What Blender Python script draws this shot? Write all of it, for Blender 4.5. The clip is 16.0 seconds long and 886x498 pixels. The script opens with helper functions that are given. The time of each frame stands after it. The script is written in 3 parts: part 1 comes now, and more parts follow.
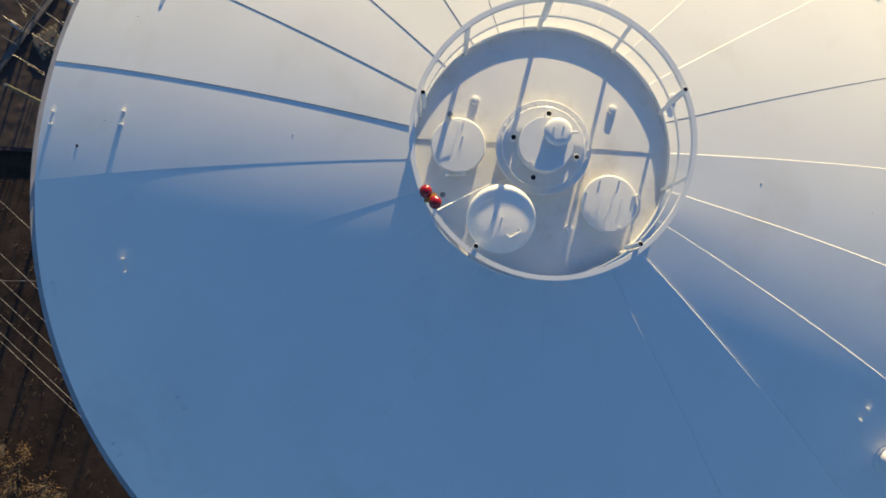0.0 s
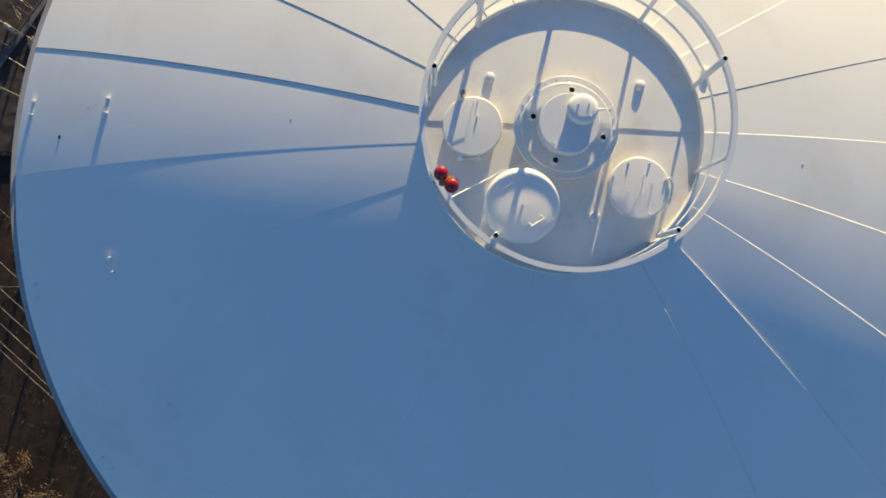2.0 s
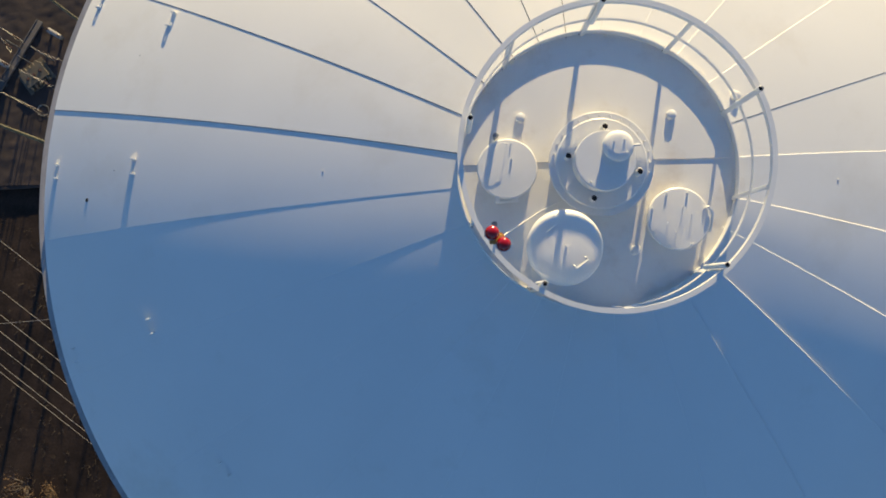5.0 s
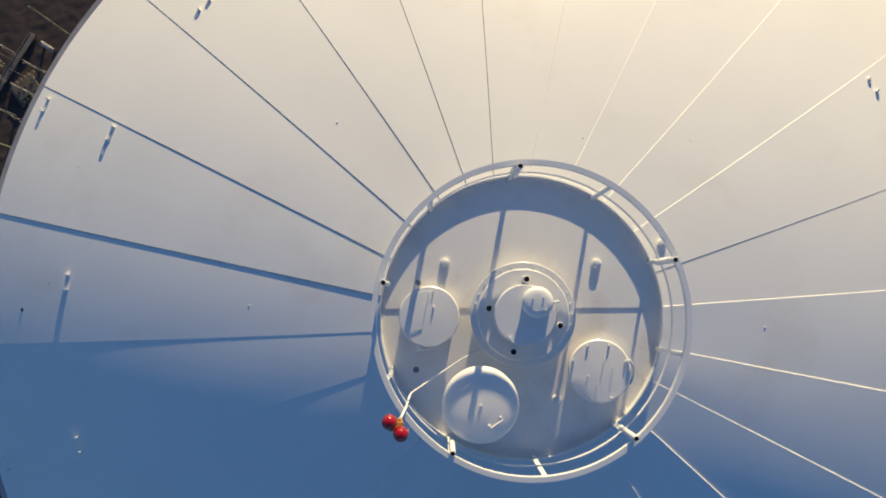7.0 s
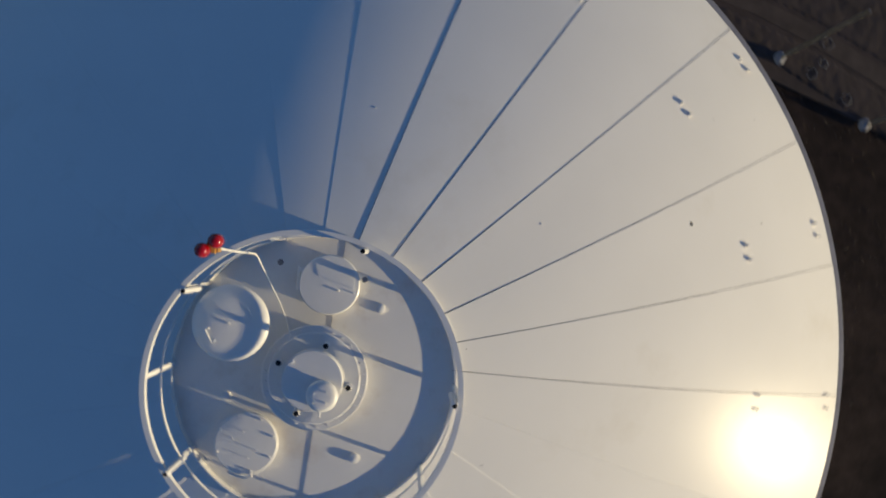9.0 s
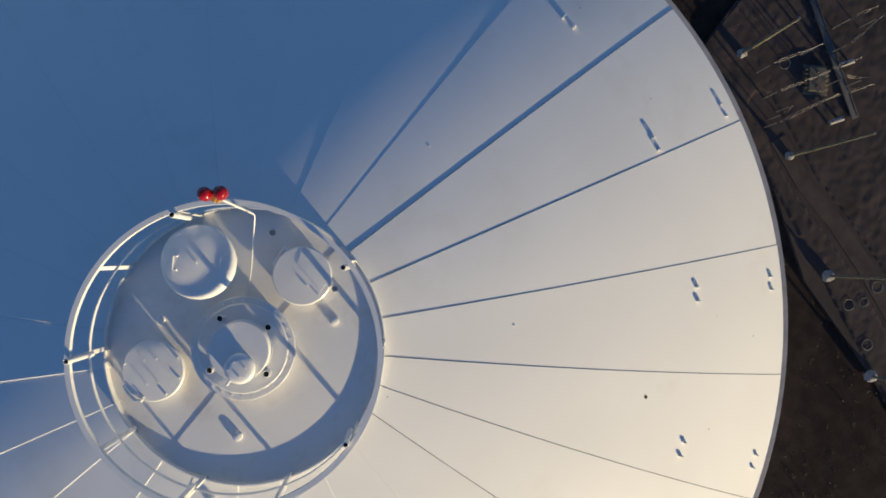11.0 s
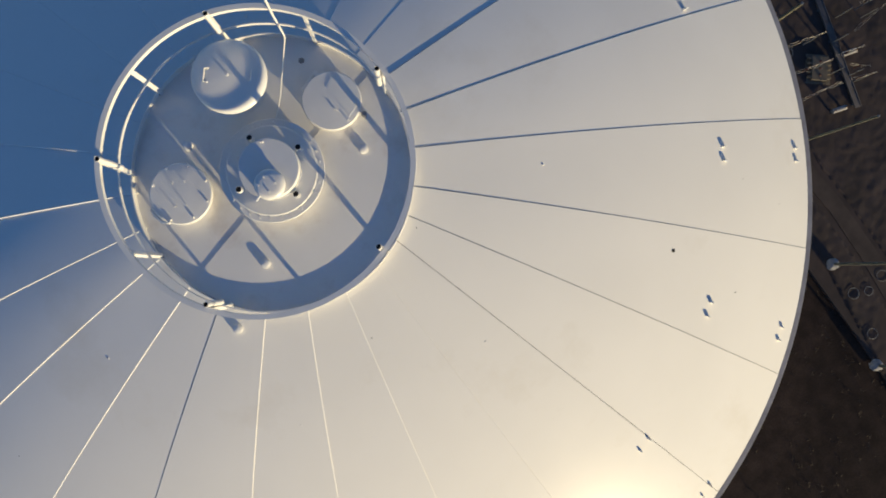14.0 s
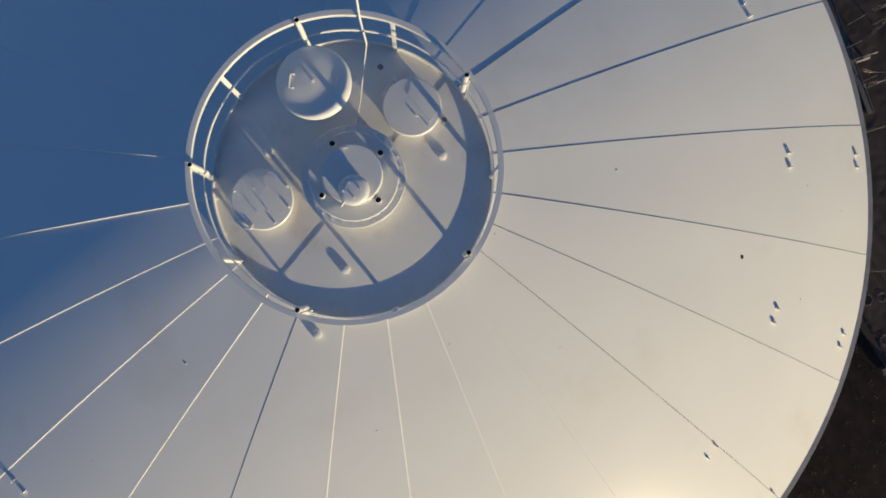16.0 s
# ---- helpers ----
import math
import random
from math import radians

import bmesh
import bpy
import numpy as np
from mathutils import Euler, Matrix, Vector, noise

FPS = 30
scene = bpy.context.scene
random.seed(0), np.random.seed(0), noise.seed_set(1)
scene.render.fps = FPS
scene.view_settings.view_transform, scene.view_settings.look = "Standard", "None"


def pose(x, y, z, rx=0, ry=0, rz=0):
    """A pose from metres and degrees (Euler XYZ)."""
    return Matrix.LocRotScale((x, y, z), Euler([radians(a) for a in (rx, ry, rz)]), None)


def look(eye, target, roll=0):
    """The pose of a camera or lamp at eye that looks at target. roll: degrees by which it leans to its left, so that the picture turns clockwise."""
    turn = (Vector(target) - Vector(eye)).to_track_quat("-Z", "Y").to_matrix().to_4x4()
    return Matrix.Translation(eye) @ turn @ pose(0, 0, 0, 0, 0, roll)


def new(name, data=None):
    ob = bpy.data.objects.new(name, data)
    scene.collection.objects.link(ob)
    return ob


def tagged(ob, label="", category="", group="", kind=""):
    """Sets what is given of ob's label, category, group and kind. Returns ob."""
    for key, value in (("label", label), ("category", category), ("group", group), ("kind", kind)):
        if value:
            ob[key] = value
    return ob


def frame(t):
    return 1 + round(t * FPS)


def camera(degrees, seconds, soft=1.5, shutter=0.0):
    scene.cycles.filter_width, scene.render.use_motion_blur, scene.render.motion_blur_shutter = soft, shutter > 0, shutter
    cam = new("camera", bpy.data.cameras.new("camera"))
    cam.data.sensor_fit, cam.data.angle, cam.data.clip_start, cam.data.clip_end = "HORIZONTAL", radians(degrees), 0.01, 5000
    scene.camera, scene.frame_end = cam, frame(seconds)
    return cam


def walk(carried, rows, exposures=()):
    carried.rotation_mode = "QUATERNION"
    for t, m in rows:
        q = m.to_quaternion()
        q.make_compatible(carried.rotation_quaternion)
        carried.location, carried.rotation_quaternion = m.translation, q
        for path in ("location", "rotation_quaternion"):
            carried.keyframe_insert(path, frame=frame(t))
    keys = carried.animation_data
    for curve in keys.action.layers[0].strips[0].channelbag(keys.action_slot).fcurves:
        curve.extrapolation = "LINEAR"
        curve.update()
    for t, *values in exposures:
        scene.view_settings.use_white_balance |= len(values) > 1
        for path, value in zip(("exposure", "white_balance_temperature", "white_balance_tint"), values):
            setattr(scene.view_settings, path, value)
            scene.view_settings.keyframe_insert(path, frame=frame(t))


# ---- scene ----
cam = camera(64.0, 16.0, soft=1.8, shutter=0.3)
# seconds, eye, Euler turn in degrees (0 looks straight down)
PATH = [
    (0, -1.008, -1.583, 7.375, 4.02, -0.58, 3.39),
    (0.5, -1.008, -1.553, 7.110, 3.96, -0.55, 3.47),
    (1, -1.050, -1.580, 6.945, 3.99, -0.56, 3.51),
    (1.5, -1.102, -1.613, 6.819, 4.00, -0.51, 3.22),
    (2, -1.126, -1.628, 6.735, 4.06, -0.44, 2.54),
    (2.5, -1.133, -1.644, 6.706, 4.07, -0.30, 1.02),
    (3, -1.161, -1.684, 6.693, 4.02, -0.31, -0.55),
    (3.2, -1.173, -1.689, 6.689, 4.04, -0.29, -0.83),
    (5.3, -1.534, -0.954, 6.762, 3.67, -0.06, -1.70),
    (5.5, -1.518, -0.809, 6.766, 3.68, -0.04, -1.74),
    (6, -1.318, -0.482, 6.772, 3.72, -0.03, -1.66),
    (6.5, -0.993, -0.147, 6.763, 3.72, -0.09, -1.48),
    (7, -0.775, 0.185, 6.819, 3.87, -0.28, -0.30),
    (7.5, -0.783, 0.351, 6.928, 4.07, -1.42, 11.75),
    (8, -0.886, 0.455, 6.857, 3.20, -2.59, 36.89),
    (8.5, -1.136, 0.598, 6.806, 1.16, -3.08, 67.27),
    (9, -1.289, 0.672, 6.859, 0.30, -2.86, 99.61),
    (9.5, -1.421, 0.760, 6.954, 0.05, -2.49, 124.69),
    (10, -1.622, 0.754, 7.034, 0.10, -2.47, 129.09),
    (10.2, -1.710, 0.694, 7.054, 0.14, -2.51, 129.34),
    (12.3, -1.336, 0.750, 6.910, 1.24, -2.32, 129.40),
    (12.5, -1.169, 0.938, 6.912, 1.25, -2.39, 129.41),
    (13, -0.798, 1.346, 6.907, 1.35, -2.41, 129.43),
    (13.5, -0.465, 1.596, 6.913, 1.52, -2.48, 129.47),
    (14, -0.123, 1.615, 6.906, 1.69, -2.47, 129.49),
    (14.5, 0.200, 1.459, 6.890, 1.86, -2.48, 129.36),
    (15, 0.406, 1.283, 6.885, 2.02, -2.40, 129.36),
    (15.5, 0.423, 1.176, 6.888, 2.21, -2.49, 129.59),
    (16, 0.345, 1.042, 6.882, 2.12, -2.33, 129.62),
]
PLAN = 1.25    # metres to one unit of the plan below, from the height of the guard rail
walk(cam, [(t, pose(x * PLAN, y * PLAN, z * PLAN, rx, ry, rz)) for t, x, y, z, rx, ry, rz in PATH],
     exposures=[(0, 0.88, 6440, 17), (2.5, 0.93, 6540, 17), (5.5, 0.84, 6490, 18), (7, 0.53, 6220, 20), (8.5, 0.03, 6040, 21), (9.5, -0.05, 5910, 21),
                (10.2, 0.13, 5950, 21), (12.5, 0.43, 6040, 21), (14.5, 0.13, 6010, 20), (16, 0.00, 5920, 20)])

# ---- light ----
SUN_AZ, SUN_EL = 79.0, 7.9
world = bpy.data.worlds.new("sky")
scene.world = world
world.use_nodes = True
wn = world.node_tree
sky = wn.nodes.new("ShaderNodeTexSky")
sky.sky_type = "NISHITA"
sky.sun_disc = False
sky.sun_elevation = radians(SUN_EL)
sky.sun_rotation = radians(90 - SUN_AZ)
sky.air_density, sky.dust_density, sky.ozone_density = 1.0, 0.1, 4.2
bg = wn.nodes["Background"]
bg.inputs["Strength"].default_value = 0.118
wn.links.new(sky.outputs[0], bg.inputs["Color"])
sun_data = bpy.data.lights.new("sun", "SUN")
sun_data.energy, sun_data.angle, sun_data.color = 5.0, radians(0.55), (1.0, 0.82, 0.41)
sun = new("sun", sun_data)
ca, ce = radians(SUN_AZ), radians(SUN_EL)
sun.matrix_world = look((60 * math.cos(ce) * math.cos(ca), 60 * math.cos(ce) * math.sin(ca), 60 * math.sin(ce)), (0, 0, 0))


# ---- materials ----
def material(name, colour, rough=0.5, metal=0.0, scale=6.0, vary=0.12, bump=0.1, stain=None, stain_scale=1.2, coat=0.0,
             fine=60.0, stain_at=(0.55, 0.75), spread=0.0, emit=0.0, gloss=0.5):
    m = bpy.data.materials.new(name)
    m.use_nodes = True
    n, l = m.node_tree.nodes, m.node_tree.links
    p = n["Principled BSDF"]
    p.inputs["Metallic"].default_value = metal
    p.inputs["Coat Weight"].default_value = coat
    p.inputs["Specular IOR Level"].default_value = gloss
    p.inputs["Coat Roughness"].default_value = 0.16
    co = n.new("ShaderNodeTexCoord").outputs["Object"]
    big, small = n.new("ShaderNodeTexNoise"), n.new("ShaderNodeTexNoise")
    big.inputs["Scale"].default_value, big.inputs["Detail"].default_value = scale, 6
    small.inputs["Scale"].default_value, small.inputs["Detail"].default_value = fine, 4
    l.new(co, big.inputs["Vector"])
    l.new(co, small.inputs["Vector"])
    ramp = n.new("ShaderNodeValToRGB")
    e = ramp.color_ramp.elements
    e[0].position, e[1].position = 0.3, 0.7
    e[0].color = (*[c * (1 - vary) for c in colour], 1)
    e[1].color = (*[min(1, c * (1 + vary)) for c in colour], 1)
    l.new(big.outputs["Fac"], ramp.inputs[0])
    col = ramp.outputs[0]
    if stain:
        st = n.new("ShaderNodeTexNoise")
        st.inputs["Scale"].default_value, st.inputs["Detail"].default_value, st.inputs["Roughness"].default_value = stain_scale, 8, 0.65
        l.new(co, st.inputs["Vector"])
        sr = n.new("ShaderNodeMapRange")
        sr.inputs["From Min"].default_value, sr.inputs["From Max"].default_value = stain_at
        l.new(st.outputs["Fac"], sr.inputs["Value"])
        mx = n.new("ShaderNodeMix")
        mx.data_type = "RGBA"
        l.new(sr.outputs[0], mx.inputs["Factor"])
        l.new(col, mx.inputs["A"])
        mx.inputs["B"].default_value = (*stain, 1)
        col = mx.outputs["Result"]
    if spread:
        info = n.new("ShaderNodeObjectInfo")
        hs = n.new("ShaderNodeHueSaturation")
        mr = n.new("ShaderNodeMapRange")
        mr.inputs["To Min"].default_value, mr.inputs["To Max"].default_value = 1 - spread, 1 + spread
        l.new(info.outputs["Random"], mr.inputs["Value"])
        l.new(mr.outputs[0], hs.inputs["Value"])
        l.new(col, hs.inputs["Color"])
        col = hs.outputs[0]
    l.new(col, p.inputs["Base Color"])
    rr = n.new("ShaderNodeMapRange")
    rr.inputs["To Min"].default_value, rr.inputs["To Max"].default_value = max(0.02, rough - 0.07), min(1, rough + 0.07)
    l.new(small.outputs["Fac"], rr.inputs["Value"])
    l.new(rr.outputs[0], p.inputs["Roughness"])
    bp = n.new("ShaderNodeBump")
    bp.inputs["Strength"].default_value, bp.inputs["Distance"].default_value = bump, 0.004
    l.new(small.outputs["Fac"], bp.inputs["Height"])
    l.new(bp.outputs[0], p.inputs["Normal"])
    if emit:
        p.inputs["Emission Color"].default_value = (*colour, 1)
        p.inputs["Emission Strength"].default_value = emit
    return m


PAINT = material("white_tank_paint", (0.80, 0.785, 0.75), 0.32, scale=0.9, vary=0.02, bump=0.012, stain=(0.72, 0.69, 0.63),
                 stain_scale=0.55, coat=0.0, gloss=0.12, fine=35, spread=0.012)
# grey of caulked seams, darkened to stand in for their shadow as well
DARK_GREY = material("dark_seam_grey", (0.25, 0.232, 0.22), 0.6, scale=3, vary=0.25, bump=0.1, fine=40)
RIM_PAINT = material("weathered_rim_paint", (0.37, 0.345, 0.33), 0.55, scale=4, vary=0.15, bump=0.15, stain=(0.26, 0.23, 0.21), stain_scale=5)
FLOOR_PAINT = material("crown_paint", (0.79, 0.77, 0.73), 0.42, scale=1.5, vary=0.03, bump=0.05, stain=(0.64, 0.585, 0.52),
                       stain_at=(0.54, 0.80), stain_scale=2.2, coat=0.15, fine=45)
STEEL_PAINT = material("white_steel_paint", (0.80, 0.785, 0.745), 0.38, scale=5, vary=0.03, bump=0.05, stain=(0.66, 0.60, 0.52),
                       stain_scale=4, coat=0.15, stain_at=(0.62, 0.85))
# near-black colour that paints the shade inside open pipes and holes
HOLE_SHADE = material("painted_hole_shade", (0.012, 0.011, 0.011), 0.8, vary=0.3)
RED = material("red_lens", (0.30, 0.003, 0.005), 0.16, scale=12, vary=0.15, bump=0.02, coat=0.6)
AMBER = material("yellow_cast_housing", (0.50, 0.27, 0.06), 0.45, metal=0.2, scale=14, vary=0.2, stain=(0.28, 0.17, 0.08), stain_scale=9)
GALV = material("galvanised_steel", (0.34, 0.34, 0.33), 0.45, metal=0.7, scale=3, vary=0.2, bump=0.1)
DULL = material("weathered_grey_steel", (0.20, 0.20, 0.19), 0.6, metal=0.4, scale=2, vary=0.25)
TRAY = material("dull_tray_steel", (0.11, 0.098, 0.092), 0.6, metal=0.2, scale=1.5, vary=0.25, stain=(0.08, 0.068, 0.06), stain_scale=1.2)
POLE = material("weathered_pole", (0.16, 0.15, 0.105), 0.7, scale=2.5, vary=0.3, bump=0.3, stain=(0.2, 0.17, 0.1), stain_scale=1.5)
CONCRETE = material("pale_concrete", (0.26, 0.25, 0.25), 0.85, scale=1.4, vary=0.18, bump=0.4, stain=(0.22, 0.2, 0.18), stain_scale=0.9)
GREY_CON = material("grey_concrete_cover", (0.075, 0.075, 0.08), 0.85, scale=1.0, vary=0.2, bump=0.4)
TAN = material("tan_equipment_paint", (0.12, 0.098, 0.066), 0.55, scale=2, vary=0.2, stain=(0.1, 0.08, 0.06))
PORCELAIN = material("brown_porcelain", (0.10, 0.05, 0.035), 0.25, vary=0.2)
WIRE = material("aluminium_wire", (0.30, 0.275, 0.25), 0.5, metal=0.4)
BARK = material("grey_bark", (0.10, 0.08, 0.065), 0.9, scale=4, vary=0.3, bump=0.5)
DRY = material("dry_brown_leaves", (0.12, 0.068, 0.028), 0.8, scale=3, vary=0.5)
GRASS = material("dead_grass", (0.036, 0.026, 0.019), 0.9, scale=1, vary=0.4)


def ground_material():
    m = bpy.data.materials.new("winter_soil")
    m.use_nodes = True
    n, l = m.node_tree.nodes, m.node_tree.links
    p = n["Principled BSDF"]
    p.inputs["Roughness"].default_value = 0.95
    p.inputs["Specular IOR Level"].default_value = 0.1
    co = n.new("ShaderNodeTexCoord").outputs["Object"]
    cols = []
    for sc, a, b in ((0.16, (0.027, 0.019, 0.016), (0.055, 0.037, 0.028)), (1.1, (0.75, 0.75, 0.75), (1.2, 1.18, 1.15)), (9, (0.85, 0.85, 0.85), (1.12, 1.12, 1.12))):
        t = n.new("ShaderNodeTexNoise")
        t.inputs["Scale"].default_value, t.inputs["Detail"].default_value = sc, 7
        l.new(co, t.inputs["Vector"])
        r = n.new("ShaderNodeValToRGB")
        r.color_ramp.elements[0].position, r.color_ramp.elements[1].position = 0.35, 0.68
        r.color_ramp.elements[0].color, r.color_ramp.elements[1].color = (*a, 1), (*b, 1)
        l.new(t.outputs["Fac"], r.inputs[0])
        cols.append(r.outputs[0])
    out = cols[0]
    for c in cols[1:]:
        mx = n.new("ShaderNodeMix")
        mx.data_type, mx.blend_type = "RGBA", "MULTIPLY"
        mx.inputs["Factor"].default_value = 1
        l.new(out, mx.inputs["A"])
        l.new(c, mx.inputs["B"])
        out = mx.outputs["Result"]
    l.new(out, p.inputs["Base Color"])
    t = n.new("ShaderNodeTexNoise")
    t.inputs["Scale"].default_value, t.inputs["Detail"].default_value = 5, 8
    l.new(co, t.inputs["Vector"])
    bp = n.new("ShaderNodeBump")
    bp.inputs["Strength"].default_value, bp.inputs["Distance"].default_value = 0.35, 0.05
    l.new(t.outputs["Fac"], bp.inputs["Height"])
    l.new(bp.outputs[0], p.inputs["Normal"])
    return m


SOIL = ground_material()
GRAVEL = material("dark_yard_gravel", (0.044, 0.030, 0.026), 0.95, scale=0.5, vary=0.35, bump=0.8, fine=9, stain=(0.068, 0.045, 0.034), stain_scale=0.3)
TRACK = material("brown_dirt_track", (0.060, 0.042, 0.033), 0.95, scale=0.8, vary=0.3, bump=0.6, fine=6, stain=(0.042, 0.032, 0.027), stain_scale=0.7)


# ---- mesh helpers ----
def to_mesh(name, bm, mat, smooth=False):
    bmesh.ops.recalc_face_normals(bm, faces=bm.faces)
    me = bpy.data.meshes.new(name)
    bm.to_mesh(me)
    bm.free()
    me.materials.append(mat)
    if smooth:
        me.shade_smooth()
        me.set_sharp_from_angle(angle=radians(38))
    return me


def part(name, bm, mat, parent=None, label="", smooth=True, at=None):
    ob = new(name, to_mesh(name, bm, mat, smooth))
    ob.parent = parent
    if at is not None:
        ob.matrix_basis = at
    return tagged(ob, label)


def thing(name, label, category, at, group="", kind=""):
    ob = new(name)
    ob.empty_display_size = 0.1
    ob.matrix_basis = at
    return tagged(ob, label, category, group, kind)


def box(bm, x0, x1, y0, y1, z0, z1, bevel=0.0, m=None):
    v = [bm.verts.new((x, y, z)) for x in (x0, x1) for y in (y0, y1) for z in (z0, z1)]
    f = [bm.faces.new([v[i] for i in q]) for q in ((0, 1, 3, 2), (4, 6, 7, 5), (0, 4, 5, 1), (2, 3, 7, 6), (0, 2, 6, 4), (1, 5, 7, 3))]
    if bevel:
        made = bmesh.ops.bevel(bm, geom=list({e for q in f for e in q.edges}), offset=bevel, segments=2, profile=0.6, affect="EDGES")
        v = list({w for q in made["faces"] for w in q.verts})
    if m:
        bmesh.ops.transform(bm, matrix=m, verts=v)


def lathe(bm, prof, seg=32, a0=0.0, a1=360.0, closed=True):
    """Turns rows of radius, height round the z axis; a row of radius 0 becomes a point."""
    full = abs(a1 - a0) >= 360
    k = seg if full else seg + 1
    rings = []
    for r, z in prof:
        if r < 1e-6:
            rings.append([bm.verts.new((0, 0, z))] * k)
        else:
            rings.append([bm.verts.new((r * math.cos(radians(a0 + (a1 - a0) * i / seg)), r * math.sin(radians(a0 + (a1 - a0) * i / seg)), z)) for i in range(k)])
    pairs = list(zip(rings, rings[1:])) + ([(rings[-1], rings[0])] if closed and prof[0][0] > 1e-6 and prof[-1][0] > 1e-6 else [])
    for a, b in pairs:
        for i in range(seg):
            j = (i + 1) % k
            q = []
            for v in (a[i], a[j], b[j], b[i]):
                if v not in q:
                    q.append(v)
            if len(q) > 2:
                bm.faces.new(q)
    if not full and closed:
        for i in (0, k - 1):
            bm.faces.new([r[i] for r in rings])


def tube(bm, pts, r, seg=10, cap=True):
    """A round bar along points."""
    pts = [Vector(p) for p in pts]
    rings = []
    for i, p in enumerate(pts):
        d = (pts[min(i + 1, len(pts) - 1)] - pts[max(i - 1, 0)]).normalized()
        u = d.orthogonal().normalized() if i == 0 else (u - d * u.dot(d)).normalized()
        w = d.cross(u)
        rr = r[i] if isinstance(r, (list, tuple)) else r
        rings.append([bm.verts.new(p + (u * math.cos(2 * math.pi * k / seg) + w * math.sin(2 * math.pi * k / seg)) * rr) for k in range(seg)])
    for a, b in zip(rings, rings[1:]):
        for k in range(seg):
            bm.faces.new((a[k], a[(k + 1) % seg], b[(k + 1) % seg], b[k]))
    if cap:
        bm.faces.new(rings[0])
        bm.faces.new(rings[-1])


def pipe(bm, r, t, z0, z1, seg=20):
    """An open-topped pipe with a wall of thickness t."""
    lathe(bm, [(r, z0), (r, z1 - 0.003), (r - 0.003, z1), (r - t, z1), (r - t, z0)], seg)


# ---- the tank's roof ----
R_RIM, R_CURB = 6.323, 1.335
SQUAT = 0.80    # heights on the crown against their plan
LOW = Matrix.Diagonal((1, 1, SQUAT, 1))


RIM_AT = Vector((-0.020, 0.0, 0))    # the plates are trimmed a little off the crown's axis


def rim_r(a):
    return R_RIM - 0.020 * math.cos(a)


def roof_z(r):
    """The crown is a shallow dome; the plates outside it fall away more steeply."""
    if r < R_CURB:
        return SQUAT * (0.125 - 0.0441 * r * r)
    return SQUAT * 0.0464 - 0.0553 * (r - R_CURB) - 0.0423 * (r * r - R_CURB * R_CURB)


def roof_slope(r):
    return math.degrees(math.atan(SQUAT * 0.0882 * r if r < R_CURB else 0.0553 + 0.0846 * r))


def on_roof(r, az, lift=0.0, turn=0.0):
    """A pose on the roof, its z axis square to the plate and its x axis pointing outwards."""
    a = radians(az)
    return (Matrix.Translation((r * math.cos(a), r * math.sin(a), roof_z(r) + lift)) @ Matrix.Rotation(a, 4, "Z")
            @ Matrix.Rotation(radians(roof_slope(r)), 4, "Y") @ Matrix.Rotation(radians(turn), 4, "Z"))


# seams: direction far out, and the sideways pull near the crown (degrees times metres)
SEAM_ROWS = [(-177.5, 4.6), (-162.1, 4.3), (-147.7, 5.0), (-132.6, 3.6), (-117.4, 2.6), (-102.4, 2.2), (-87.2, 2), (-72.2, 1.6), (-57.3, 0.5), (-42.0, 0.4), (-26.8, 0.2), (-11.4, -2.4),
             (3.2, 0.4), (18.1, -0.6), (32.8, 4.6), (46.6, 9), (61.8, 11.4), (76.2, 13.5), (91.9, 11.4), (107.9, 5.3), (123.3, 1.2), (138.0, 3.0), (152.8, 4.3), (167.8, 5.0)]


def seam_at(i, r):
    a, pull = SEAM_ROWS[i % 24]
    return a + pull / r + 360 * (i // 24)


KEY = 13    # the plate that starts at this seam lies over both of its neighbours
LAP = 0.0064


def lap_of(i):
    az = SEAM_ROWS[i % 24][0]
    if az < -140:
        return 0.0032
    if az > 160:
        return 0.0086
    return 0.012 if -75 < az < -65 else 0.020 if -65 < az < -50 else 0.019 if -50 < az < -35 else 0.0095 if -35 < az < 0 else LAP


tank = thing("water_tank", "tall white-painted steel water tank with a domed roof of lapped plates", "water tank", Matrix.Identity(4))


